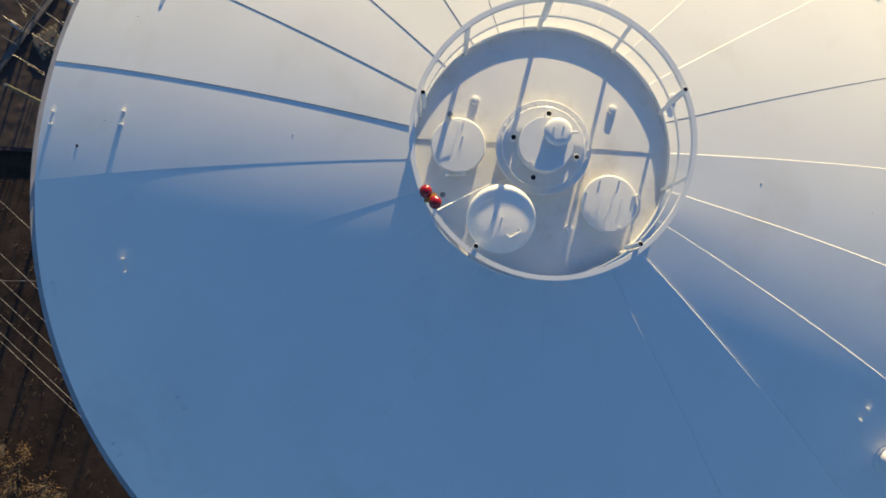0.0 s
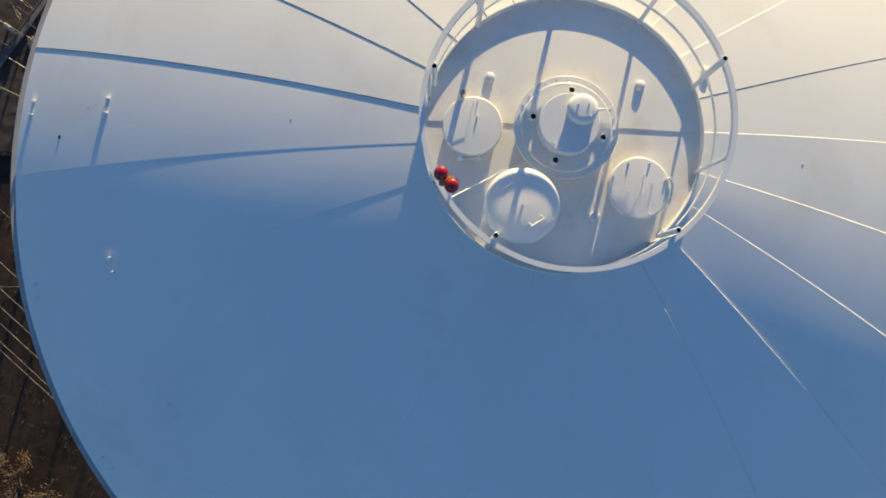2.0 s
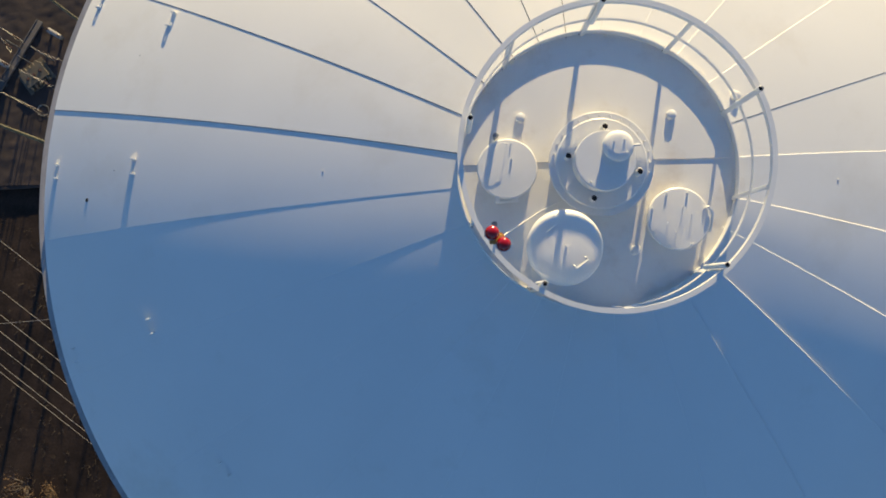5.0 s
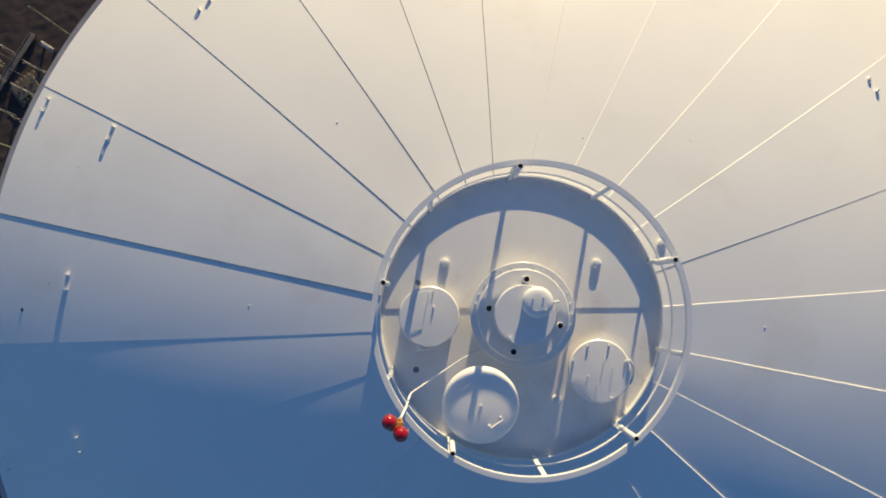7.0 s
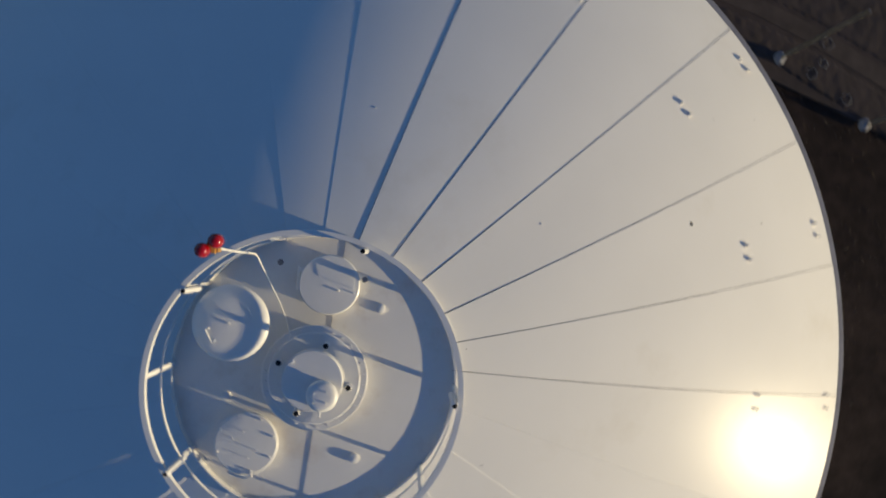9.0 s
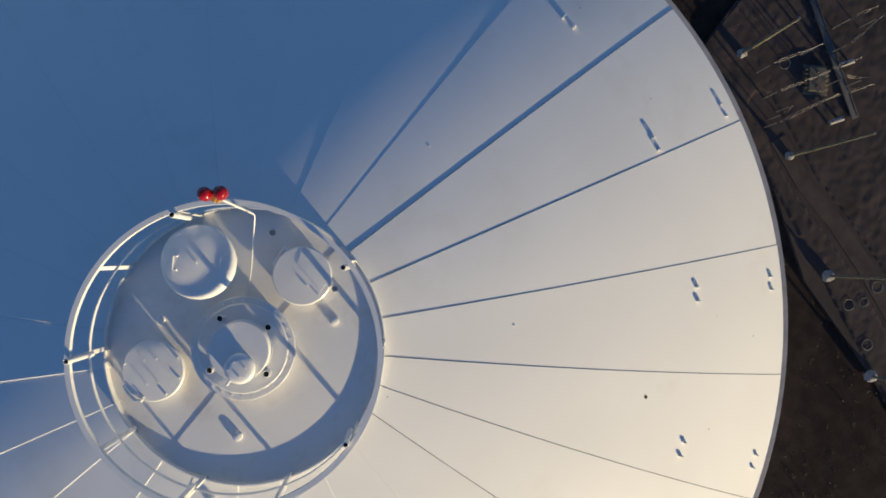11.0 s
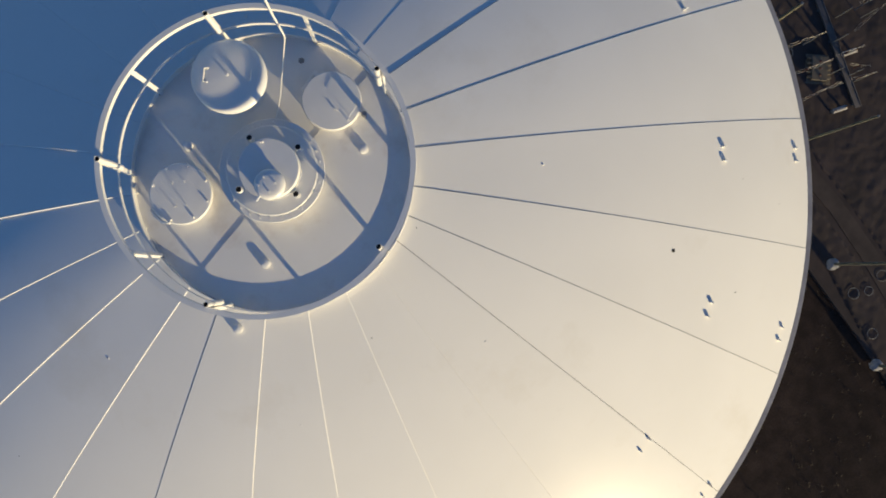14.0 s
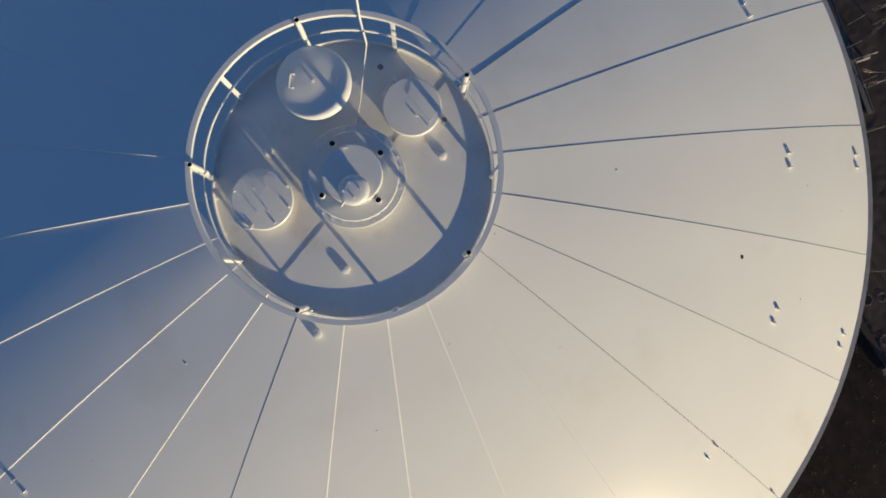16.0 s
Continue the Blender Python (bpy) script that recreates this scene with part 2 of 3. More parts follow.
def roof_panel(i):
    """One roof plate between two seams. It lies on its neighbour at the side of the higher angle and is tucked under at the other."""
    bm = bmesh.new()
    rows, cols = 30, 10
    grid = []
    hi0, hi1 = (LAP * 0.65 if i == KEY else 0.0), (0.0 if i == KEY - 1 else lap_of(i + 1))
    stiff = -75 < SEAM_ROWS[(i + 1) % 24][0] < 0    # these plates lie straight, the others curl up at the lap
    wave = random.uniform(0, 6.28)
    for j in range(rows + 1):
        line = []
        for k in range(cols + 1):
            f = k / cols
            r = 1.30 + (rim_r(radians(seam_at(i, 6) + 15 * f)) - 1.30) * j / rows
            a0, a1 = seam_at(i, r) - (math.degrees(0.02 / r) if i != KEY else 0), seam_at(i + 1, r)
            a = radians(a0 + (a1 - a0) * f)
            lift = hi0 * (1 - f) ** 2 + hi1 * (f * min(1.0, 0.25 + r / 5) if stiff else f ** 2.2)
            lift += 0.0025 * math.sin(r * 1.1 + wave) * math.sin(math.pi * f)
            line.append(bm.verts.new((r * math.cos(a), r * math.sin(a), roof_z(r) + lift)))
        grid.append(line)
    for j in range(rows):
        for k in range(cols):
            bm.faces.new((grid[j][k], grid[j + 1][k], grid[j + 1][k + 1], grid[j][k + 1]))
    # plate edges with their thickness
    for k, up in ((0, hi0), (cols, hi1)):
        if up:
            # edges before 85 degrees stay white; later ones have seam shade in their grey
            white_edge = SEAM_ROWS[(i + 1) % 24][0] < 85 and k
            side = 1 if k else -1
            low = [bm.verts.new(v.co + Vector((-v.co.y, v.co.x, 0)).normalized() * (0.011 if stiff and k else 0.007 if white_edge else 0.009) * side - Vector((0, 0, up + 0.002))) for v in (g[k] for g in grid)]
            top = [bm.verts.new(g[k].co) for g in grid]
            for j in range(rows):
                bm.faces.new((top[j], top[j + 1], low[j + 1], low[j])).material_index = 0 if white_edge else 1
    ob = part("roof_panel", bm, PAINT, tank)
    ob.data.materials.append(DARK_GREY)
    return ob


for i in range(24):
    roof_panel(i)

# crown plate inside the railing, in two lapped halves
bm = bmesh.new()
lathe(bm, [(0.0, roof_z(0))] + [(1.45 * k / 14, roof_z(1.45 * k / 14) - 0.002) for k in range(1, 15)], 72, closed=False)
part("crown_plate", bm, FLOOR_PAINT, tank, "white crown plate at the top of the roof")


def upper_half():
    bm = bmesh.new()
    n = 28
    rows = []
    for j in range(13):
        y = 0.075 + (1.32 - 0.075) * j / 12
        half = math.sqrt(max(1.325 ** 2 - y * y, 0.0004))
        rows.append([(half * (2 * k / n - 1), y) for k in range(n + 1)])
    v = [[bm.verts.new((x, y, roof_z(math.hypot(x, y)) + 0.0065)) for x, y in row] for row in rows]
    for a, b in zip(v, v[1:]):
        for k in range(n):
            bm.faces.new((a[k], a[k + 1], b[k + 1], b[k]))
    low = [bm.verts.new(w.co - Vector((0, 0, 0.012))) for w in v[0]]
    for k in range(n):
        bm.faces.new((v[0][k], v[0][k + 1], low[k + 1], low[k]))
    part("crown_plate", bm, FLOOR_PAINT, tank, "white crown plate lapped over the other half")


upper_half()
bm = bmesh.new()
lathe(bm, [(0.0, 0.004), (0.018, 0.004), (0.026, 0.003), (0.029, 0.0)], 20, closed=False)
part("patch", bm, DARK_GREY, tank, "small grey weathered patch on the crown", at=pose(-1.0, -0.5, roof_z(1.118) + 0.002))

# flat rim flange, the shell and its foot
bm = bmesh.new()
zr = roof_z(R_RIM + 0.095)
rings = []
for d, dz in ((-0.004, 0.0005), (0.060, 0.0), (0.064, -0.004), (0.064, -0.02), (-0.02, -0.02)):
    rings.append([])
    for k in range(180):
        a = 2 * math.pi * k / 180
        r = rim_r(a)
        rings[-1].append(bm.verts.new(((r + d) * math.cos(a), (r + d) * math.sin(a), roof_z(r) + dz)))
for a, b in zip(rings, rings[1:] + rings[:1]):
    for k in range(180):
        bm.faces.new((a[k], a[(k + 1) % 180], b[(k + 1) % 180], b[k]))
part("rim_flange", bm, RIM_PAINT, tank, "narrow flat flange round the roof's edge")
bm = bmesh.new()
lathe(bm, [(R_RIM - 0.02, zr - 0.015), (R_RIM - 0.02, -40.5), (R_RIM - 0.05, -40.5), (R_RIM - 0.05, zr - 0.015)], 96)
part("shell", bm, PAINT, tank, "tall cylindrical white shell", at=Matrix.Translation(RIM_AT))

# ---- railing round the crown ----
railing = thing("railing", "white steel ring railing with flat bars and open pipe posts", "railing", LOW)
zc = roof_z(R_CURB - 0.001) / SQUAT
bm = bmesh.new()
lathe(bm, [(R_CURB - 0.006, zc - 0.03), (R_CURB + 0.006, zc - 0.03), (R_CURB + 0.006, zc + 0.098), (R_CURB - 0.006, zc + 0.098)], 120)
part("toe_board", bm, STEEL_PAINT, railing)
bm = bmesh.new()
RR = 1.308
lathe(bm, [(RR, 0.990), (RR + 0.007, 0.990), (RR + 0.007, 1.045), (RR + 0.045, 1.045), (RR + 0.045, 1.052), (RR, 1.052)], 120)
part("top_rail", bm, STEEL_PAINT, railing)
bm = bmesh.new()
lathe(bm, [(RR - 0.004, 0.545), (RR + 0.005, 0.545), (RR + 0.005, 0.597), (RR - 0.004, 0.597)], 120)
part("mid_rail", bm, STEEL_PAINT, railing)
for k in range(10):
    az = 22.2 + 36 * k
    m = Matrix.Rotation(radians(az), 4, "Z")
    bm = bmesh.new()
    box(bm, 1.309, 1.316, -0.021, 0.021, zc - 0.01, 1.0, 0.001)
    box(bm, 1.316, 1.346, 0.014, 0.021, zc - 0.01, 1.0, 0.001)
    part("post", bm, STEEL_PAINT, railing, at=m)
    # added block that stands for the dark gap between post and toe board
    bm = bmesh.new()
    box(bm, 1.316, 1.3285, -0.007, 0.007, zc + 0.020, zc + 0.034, 0.002)
    part("gap_block", bm, GALV, railing, "small grey block standing for the dark gap at the foot of the post", at=m @ pose(0, 0.03 / 1.3, 0))
    if k % 2 == 0:
        bm = bmesh.new()
        pipe(bm, 0.025, 0.004, 0.60, 1.215)
        p = part("socket_pipe", bm, STEEL_PAINT, railing, "white socket pipe with an open top", at=m @ Matrix.Translation((1.276, 0, 0)))
        # black disc under the mouth paints the shade down the pipe
        bm = bmesh.new()
        lathe(bm, [(0.0, 1.19), (0.0213, 1.19)], 20, closed=False)
        part("shade_disc", bm, HOLE_SHADE, p, "black disc standing for the shade inside the pipe")

# ---- things on the crown ----
def floor_at(x, y):
    return roof_z(math.hypot(x, y)) / SQUAT


def ring_of(n, r, fn, a0=0.0):
    for k in range(n):
        a = a0 + 360 * k / n
        fn(r * math.cos(radians(a)), r * math.sin(radians(a)), a)


def bolt(parent, x, y, z, s=0.012):
    bm = bmesh.new()
    lathe(bm, [(0.0, s * 1.1), (s * 0.9, s * 1.1), (s, s * 0.9), (s, 0.0)], 6, closed=False)
    part("bolt", bm, STEEL_PAINT, parent, at=pose(x, y, z, 0, 0, 20))


def handle(name, parent, pts, r=0.008, mat=None):
    bm = bmesh.new()
    tube(bm, pts, r, 8)
    return part(name, bm, mat or STEEL_PAINT, parent)


# central flanged nozzle with a blind plate, four open pipes and a capped neck
HX, HY, HZ = -0.005, 0.017, floor_at(0, 0) - 0.03
hub = thing("roof_nozzle", "white flanged centre nozzle with bolted plate and capped neck", "tank fitting", LOW @ pose(HX, HY, HZ))
bm = bmesh.new()
lathe(bm, [(0.0, 0.0), (0.425, 0.0), (0.425, 0.205), (0.0, 0.205)], 64, closed=False)
part("neck", bm, STEEL_PAINT, hub)
bm = bmesh.new()
lathe(bm, [(0.0, 0.20), (0.483, 0.20), (0.487, 0.204), (0.487, 0.226), (0.483, 0.230), (0.425, 0.230), (0.420, 0.234), (0.420, 0.246), (0.415, 0.250), (0.0, 0.250)], 72, closed=False)
part("flange", bm, STEEL_PAINT, hub)
ring_of(28, 0.450, lambda x, y, a: bolt(hub, x, y, 0.230, 0.0105))
bm = bmesh.new()
lathe(bm, [(0.0, 0.25), (0.275, 0.25), (0.275, 0.25), (0.275, 0.436), (0.273, 0.441), (0.268, 0.443), (0.262, 0.443), (0.20, 0.444), (0.0, 0.445)], 64, closed=False)
part("raised_plate", bm, STEEL_PAINT, hub)
for px, py in ((0.02, 0.344), (-0.325, 0.08), (0.321, -0.082), (-0.107, -0.315)):
    bm = bmesh.new()
    pipe(bm, 0.031, 0.0045, 0.245, 0.360)
    st = part("stub_pipe", bm, STEEL_PAINT, hub, "white stub pipe with an open dark top", at=pose(px - HX, py - HY, 0))
    # black disc near the top paints the shade in the stub
    bm = bmesh.new()
    lathe(bm, [(0.0, 0.340), (0.0268, 0.340)], 20, closed=False)
    part("shade_disc", bm, HOLE_SHADE, st)
bm = bmesh.new()
lathe(bm, [(0.0, 0.44), (0.128, 0.44), (0.128, 0.495), (0.138, 0.497), (0.141, 0.501), (0.140, 0.510), (0.133, 0.524), (0.121, 0.537), (0.104, 0.546), (0.07, 0.550), (0.0, 0.551)], 48, closed=False)
cap = part("cap", bm, STEEL_PAINT, hub, at=pose(0.106, 0.116, 0))
for x, y in ((-0.045, 0.035), (0.05, 0.045), (-0.02, -0.075), (0.07, -0.07)):
    handle("lug", cap, [(x, y, 0.54), (x, y, 0.566)], 0.007)
handle("eye", hub, [(-0.15, -0.19, 0.44), (-0.15, -0.19, 0.475), (-0.135, -0.205, 0.475), (-0.135, -0.205, 0.44)], 0.006)
handle("hinge_pin", cap, [(0.13, 0.0, 0.515), (0.19, 0.005, 0.515)], 0.012)

# bolted round manway with a flat lid (two like it, each with its own fittings)
def manway(x, y, r, z1, label):
    z0 = floor_at(x, y) - 0.03
    h = z1 - z0
    ob = thing("roof_hatch", label, "hatch", LOW @ pose(x, y, z0), "round hatches on the crown")
    bm = bmesh.new()
    lathe(bm, [(0.0, 0.0), (r - 0.03, 0.0), (r - 0.03, h - 0.05), (0.0, h - 0.05)], 48, closed=False)
    part("collar", bm, STEEL_PAINT, ob)
    bm = bmesh.new()
    lathe(bm, [(0.0, h - 0.052), (r, h - 0.052), (r + 0.003, h - 0.045), (r + 0.003, h - 0.012), (r - 0.006, h - 0.002), (r * 0.5, h + 0.006), (0.0, h + 0.008)], 56, closed=False)
    lid = part("lid", bm, STEEL_PAINT, ob)
    return ob, lid, h


left_hatch, lid, h = manway(-0.872, 0.005, 0.279, 0.250, "white round roof hatch with a flat hinged lid")
handle("grab_bar", lid, [(-0.11, 0.22, h), (-0.11, 0.22, h + 0.07), (0.0, 0.228, h + 0.07), (0.0, 0.228, h)], 0.0035)
handle("lift_handle", lid, [(0.04, 0.10, h), (0.04, 0.095, h + 0.03), (0.042, 0.08, h + 0.03), (0.044, 0.075, h)], 0.006)
handle("hasp_pin", lid, [(0.04, 0.235, h), (0.04, 0.235, h + 0.028)], 0.006)
bm = bmesh.new()
tube(bm, [(-0.13, -0.31, 0.02 + h * 0.55), (0.10, -0.29, 0.02 + h * 0.55)], 0.016, 10)
box(bm, -0.12, -0.08, -0.31, -0.24, h * 0.5, h - 0.01, 0.002)
box(bm, 0.05, 0.09, -0.29, -0.24, h * 0.5, h - 0.01, 0.002)
part("hinge", bm, STEEL_PAINT, left_hatch)
bm = bmesh.new()
lathe(bm, [(0.0, 0.0), (0.016, 0.0), (0.016, 0.225), (0.028, 0.227), (0.028, 0.255), (0.02, 0.265), (0.0, 0.265)], 14, closed=False)
part("latch", bm, GALV, left_hatch, "grey swing latch", at=pose(-0.10, 0.315, -0.06))

right_hatch, lid, h = manway(0.705, -0.508, 0.288, 0.252, "white round roof hatch with a bolted lid and thin lift pins")
for x, y in ((-0.105, 0.235), (0.09, 0.235), (-0.243, 0.10), (0.243, 0.09), (0.107, -0.245), (-0.242, -0.122), (-0.094, -0.25)):
    bm = bmesh.new()
    lathe(bm, [(0.0, 0.036), (0.009, 0.036), (0.010, 0.032), (0.010, 0.0)], 8, closed=False)
    part("clamp_bolt", bm, STEEL_PAINT, lid, at=pose(x, y, h - 0.008))
for x, y in ((0.042, 0.114), (0.123, 0.045), (-0.112, -0.04), (-0.031, -0.12)):
    handle("lift_pin", lid, [(x, y, h), (x, y, h + 0.045)], 0.0035)
handle("hinge_bar", lid, [(0.27, 0.10, h), (0.275, 0.10, h + 0.03), (0.31, 0.05, h + 0.01), (0.31, -0.06, h - 0.03), (0.29, -0.13, h - 0.05)], 0.012)

# mushroom vent with a domed hood
VX, VY = -0.417, -0.764
vz = floor_at(VX, VY)
vent = thing("mushroom_vent", "white mushroom roof vent with a round domed hood", "vent", LOW @ pose(VX, VY, vz))
bm = bmesh.new()
lathe(bm, [(0.0, 0.0), (0.24, 0.0), (0.24, 0.02), (0.20, 0.025), (0.20, 0.555), (0.0, 0.555)], 40, closed=False)
part("neck", bm, STEEL_PAINT, vent)
bm = bmesh.new()
lathe(bm, [(0.000, 0.619), (0.058, 0.618), (0.117, 0.615), (0.166, 0.610), (0.214, 0.603), (0.253, 0.594), (0.282, 0.585), (0.307, 0.573), (0.326, 0.558), (0.337, 0.540), (0.339, 0.520), (0.334, 0.519), (0.329, 0.526), (0.321, 0.543)], 64, closed=False)
hood = part("hood", bm, STEEL_PAINT, vent)
bm = bmesh.new()
lathe(bm, [(0.0, 0.0), (0.010, 0.0), (0.010, 0.026), (0.014, 0.028), (0.014, 0.038), (0.0, 0.041)], 12, closed=False)
part("stud", bm, STEEL_PAINT, hood, at=pose(0.0, 0.0, 0.614))
handle("lift_handle", hood, [(0.06, -0.162, 0.58), (0.068, -0.17, 0.622), (0.087, -0.192, 0.622), (0.187, -0.122, 0.622), (0.168, -0.100, 0.622), (0.16, -0.092, 0.58)], 0.009)
handle("lift_handle", hood, [(-0.16, 0.14, 0.58), (-0.16, 0.14, 0.616), (-0.09, 0.19, 0.616), (-0.09, 0.19, 0.58)], 0.006)

# short capped couplings
def coupling(x, y, h=0.068, r=0.046):
    ob = thing("pipe_coupling", "short white capped pipe coupling on the crown", "pipe fitting", LOW @ pose(x, y, floor_at(x, y) - 0.006), "capped couplings")
    bm = bmesh.new()
    lathe(bm, [(0.0, 0.0), (r, 0.0), (r, h * 0.6), (0.0, h * 0.6)], 24, closed=False)
    part("sleeve", bm, STEEL_PAINT, ob)
    bm = bmesh.new()
    lathe(bm, [(0.0, h * 0.6), (r * 0.92, h * 0.6), (r * 0.92, h * 0.86), (r * 0.7, h * 0.97), (0.0, h)], 24, closed=False)
    part("plug", bm, STEEL_PAINT, ob)


for x, y in ((-0.722, 0.508), (0.718, 0.497), (0.323, -0.785), (1.372, 0.685)):
    coupling(x, y)

# ---- double obstruction light on a bent mast ----
LX, LY = -1.10, -0.757
light = thing("obstruction_light", "double red obstruction light on a bent white conduit mast", "beacon light", LOW @ pose(LX, LY, 0))
bm = bmesh.new()
pts = [(-0.34, -0.29, floor_at(-0.34, -0.29) + 0.015), (-0.50, -0.36, floor_at(-0.50, -0.36) + 0.03), (-0.616, -0.425, 0.155), (-0.70, -0.478, 0.19),
       (-1.03, -0.683, 0.345), (-1.045, -0.695, 0.38), (-1.05, -0.705, 0.45), (-1.055, -0.72, 0.70), (-1.06, -0.735, 1.05), (-1.085, -0.745, 1.84), (-1.085, -0.745, 1.94)]
tube(bm, [(x - LX, y - LY, z) for x, y, z in pts], [0.006, 0.006, 0.0065, 0.0065, 0.008, 0.009, 0.010, 0.010, 0.011, 0.011, 0.011], 12)
part("mast", bm, STEEL_PAINT, light)
bm = bmesh.new()
box(bm, -0.055, 0.055, -0.035, 0.035, 1.910, 1.970, 0.008)
tube(bm, [(-0.085, 0.045, 1.940), (0.085, -0.045, 1.940)], 0.022, 12)
tube(bm, [(0.026, 0.032, 1.840), (0.026, 0.032, 1.950)], 0.020, 12)
part("housing", bm, AMBER, light, "weathered yellow cast housing")
for sx in (-1, 1):
    ox, oy = sx * 0.041, -sx * 0.043
    bm = bmesh.new()
    lathe(bm, [(0.0, 1.955), (0.043, 1.955), (0.045, 1.970), (0.042, 1.985), (0.0, 1.985)], 24, closed=False)
    lens_base = part("lamp_base", bm, AMBER, light, at=pose(ox, oy, 0))
    bm = bmesh.new()
    lathe(bm, [(0.0, 1.985), (0.051, 1.985), (0.055, 2.000), (0.0555, 2.040), (0.053, 2.067), (0.046, 2.090), (0.035, 2.106), (0.019, 2.115), (0.0, 2.118)], 28, closed=False)
    part("lens", bm, RED, lens_base, "glossy red glass lens")

# squat capped vent stub far out on the roof
stub = thing("roof_stub", "squat white capped pipe stub standing on the roof plate", "pipe fitting", on_roof(5.61, -34.8, -0.02))
bm = bmesh.new()
lathe(bm, [(0.0, 0.0), (0.18, 0.0), (0.18, 0.03), (0.125, 0.035), (0.125, 0.17), (0.0, 0.17)], 32, closed=False)
part("neck", bm, STEEL_PAINT, stub)
bm = bmesh.new()
lathe(bm, [(0.0, 0.165), (0.145, 0.165), (0.148, 0.17), (0.148, 0.205), (0.14, 0.214), (0.0, 0.22)], 32, closed=False)
part("cap", bm, STEEL_PAINT, stub)

# ---- lugs and plugs on the roof plates ----
LUGS = [175.65, 155.5, 134.3, 113.2, 93.1, 72.3, 51.4, 31.6, 11, -9.4, -32.6, -55, -77, -99, -121, -142.9, -163.5]


def lug_mesh():
    """A thin upright plate with clipped corners and a round eye."""
    bm = bmesh.new()
    n = 20
    rings = []
    for y in (-0.007, 0.007):
        outer, eye = [], []
        for k in range(n):
            a = 2 * math.pi * (k + 0.5) / n
            c, d = math.cos(a), math.sin(a)
            m = min(0.031 / max(abs(c), 1e-6), 0.032 / max(abs(d), 1e-6), 0.038)
            outer.append(bm.verts.new((c * m, y, 0.024 + d * m)))
            eye.append(bm.verts.new((c * 0.009, y, 0.034 + d * 0.009)))
        rings.append((outer, eye))
    (o0, e0), (o1, e1) = rings
    for k in range(n):
        j = (k + 1) % n
        bm.faces.new((o0[k], o0[j], e0[j], e0[k]))
        bm.faces.new((o1[j], o1[k], e1[k], e1[j]))
        bm.faces.new((o0[j], o0[k], o1[k], o1[j]))
        bm.faces.new((e0[k], e0[j], e1[j], e1[k]))
    return to_mesh("rigging_lug", bm, STEEL_PAINT)


LUG = lug_mesh()
for az in LUGS:
    for r in (4.921 - 0.020 * math.cos(radians(az)), 6.125 - 0.020 * math.cos(radians(az))):
        for s in (-1, 1):
            ob = new("rigging_lug", LUG)
            ob.matrix_basis = on_roof(r, az + s * 4.7 / r, LAP * 0.5 - 0.008)
            tagged(ob, "small white welded steel lug on the roof plate", "lug", "rigging lugs on the roof")


def plug_mesh(mat, r, h):
    bm = bmesh.new()
    lathe(bm, [(0.0, -0.02), (r, -0.02), (r, h * 0.7), (r * 0.7, h), (0.0, h)], 12, closed=False)
    return to_mesh("plug", bm, mat, True)


WHITE_PLUG, DARK_PLUG, TINY = plug_mesh(STEEL_PAINT, 0.010, 0.004), plug_mesh(HOLE_SHADE, 0.021, 0.004), plug_mesh(DULL, 0.006, 0.002)
for r, az in ((2.67, 177.6), (2.66, 132.6), (2.65, 90.7), (2.48, 44.7), (2.44, -3.0), (2.36, -48.5), (2.5, -93), (2.6, -138)):
    tagged(new("roof_plug", WHITE_PLUG), "small white threaded plug in the roof plate", "plug", "plugs in the roof").matrix_basis = on_roof(r, az, LAP * 0.5)
# black discs in place of two holes, their shade painted on
for r, az in ((4.27, 119.8), (5.62, 179.35)):
    tagged(new("roof_plug", DARK_PLUG), "small black disc painted for the shade of an open hole in the roof plate", "plug", "plugs in the roof").matrix_basis = on_roof(r, az, LAP * 0.5)
for r, az in ((5.19, 161), (5.21, 131), (5.80, 128.2), (5.25, 116.3), (5.22, 176), (3.97, -4.4), (1.85, 69.7), (1.46, 108.5)):
    tagged(new("roof_plug", TINY), "tiny grey pin in the roof plate", "plug", "plugs in the roof").matrix_basis = on_roof(r, az, LAP * 0.5)

# ---- the ground below ----
GZ = -40.3
bm = bmesh.new()
n = 60
size = [-3000, -1200, -500, -220] + [-130 + 260 * k / (n - 1) for k in range(n)] + [220, 500, 1200, 3000]
v = [[bm.verts.new((x, y, GZ + 0.22 * noise.noise(Vector((x * 0.11, y * 0.11, 0))))) for x in size] for y in size]
for a, b in zip(v, v[1:]):
    for k in range(len(size) - 1):
        bm.faces.new((a[k], a[k + 1], b[k + 1], b[k]))
tagged(part("ground", bm, SOIL), "dark winter soil with dead grass far below the tank", "ground", kind="structure")


def slab(name, label, category, mat, corners, z0, z1, kind="structure"):
    bm = bmesh.new()
    a = [bm.verts.new((x, y, z1)) for x, y in corners]
    b = [bm.verts.new((x, y, z0)) for x, y in corners]
    bm.faces.new(a)
    for k in range(len(a)):
        j = (k + 1) % len(a)
        bm.faces.new((a[k], b[k], b[j], a[j]))
    ob = part(name, bm, mat, smooth=False)
    return tagged(ob, label, category, kind=kind)


slab("pavement", "dark gravel yard of the electrical substation", "yard", GRAVEL,
     [(-75, 5.5), (-25.8, 6.8), (-21.2, 16), (-17.2, 22.4), (-15.9, 27.3), (-14.8, 31), (-12.6, 38), (-18, 75), (-75, 75)], GZ - 0.5, GZ + 0.26)
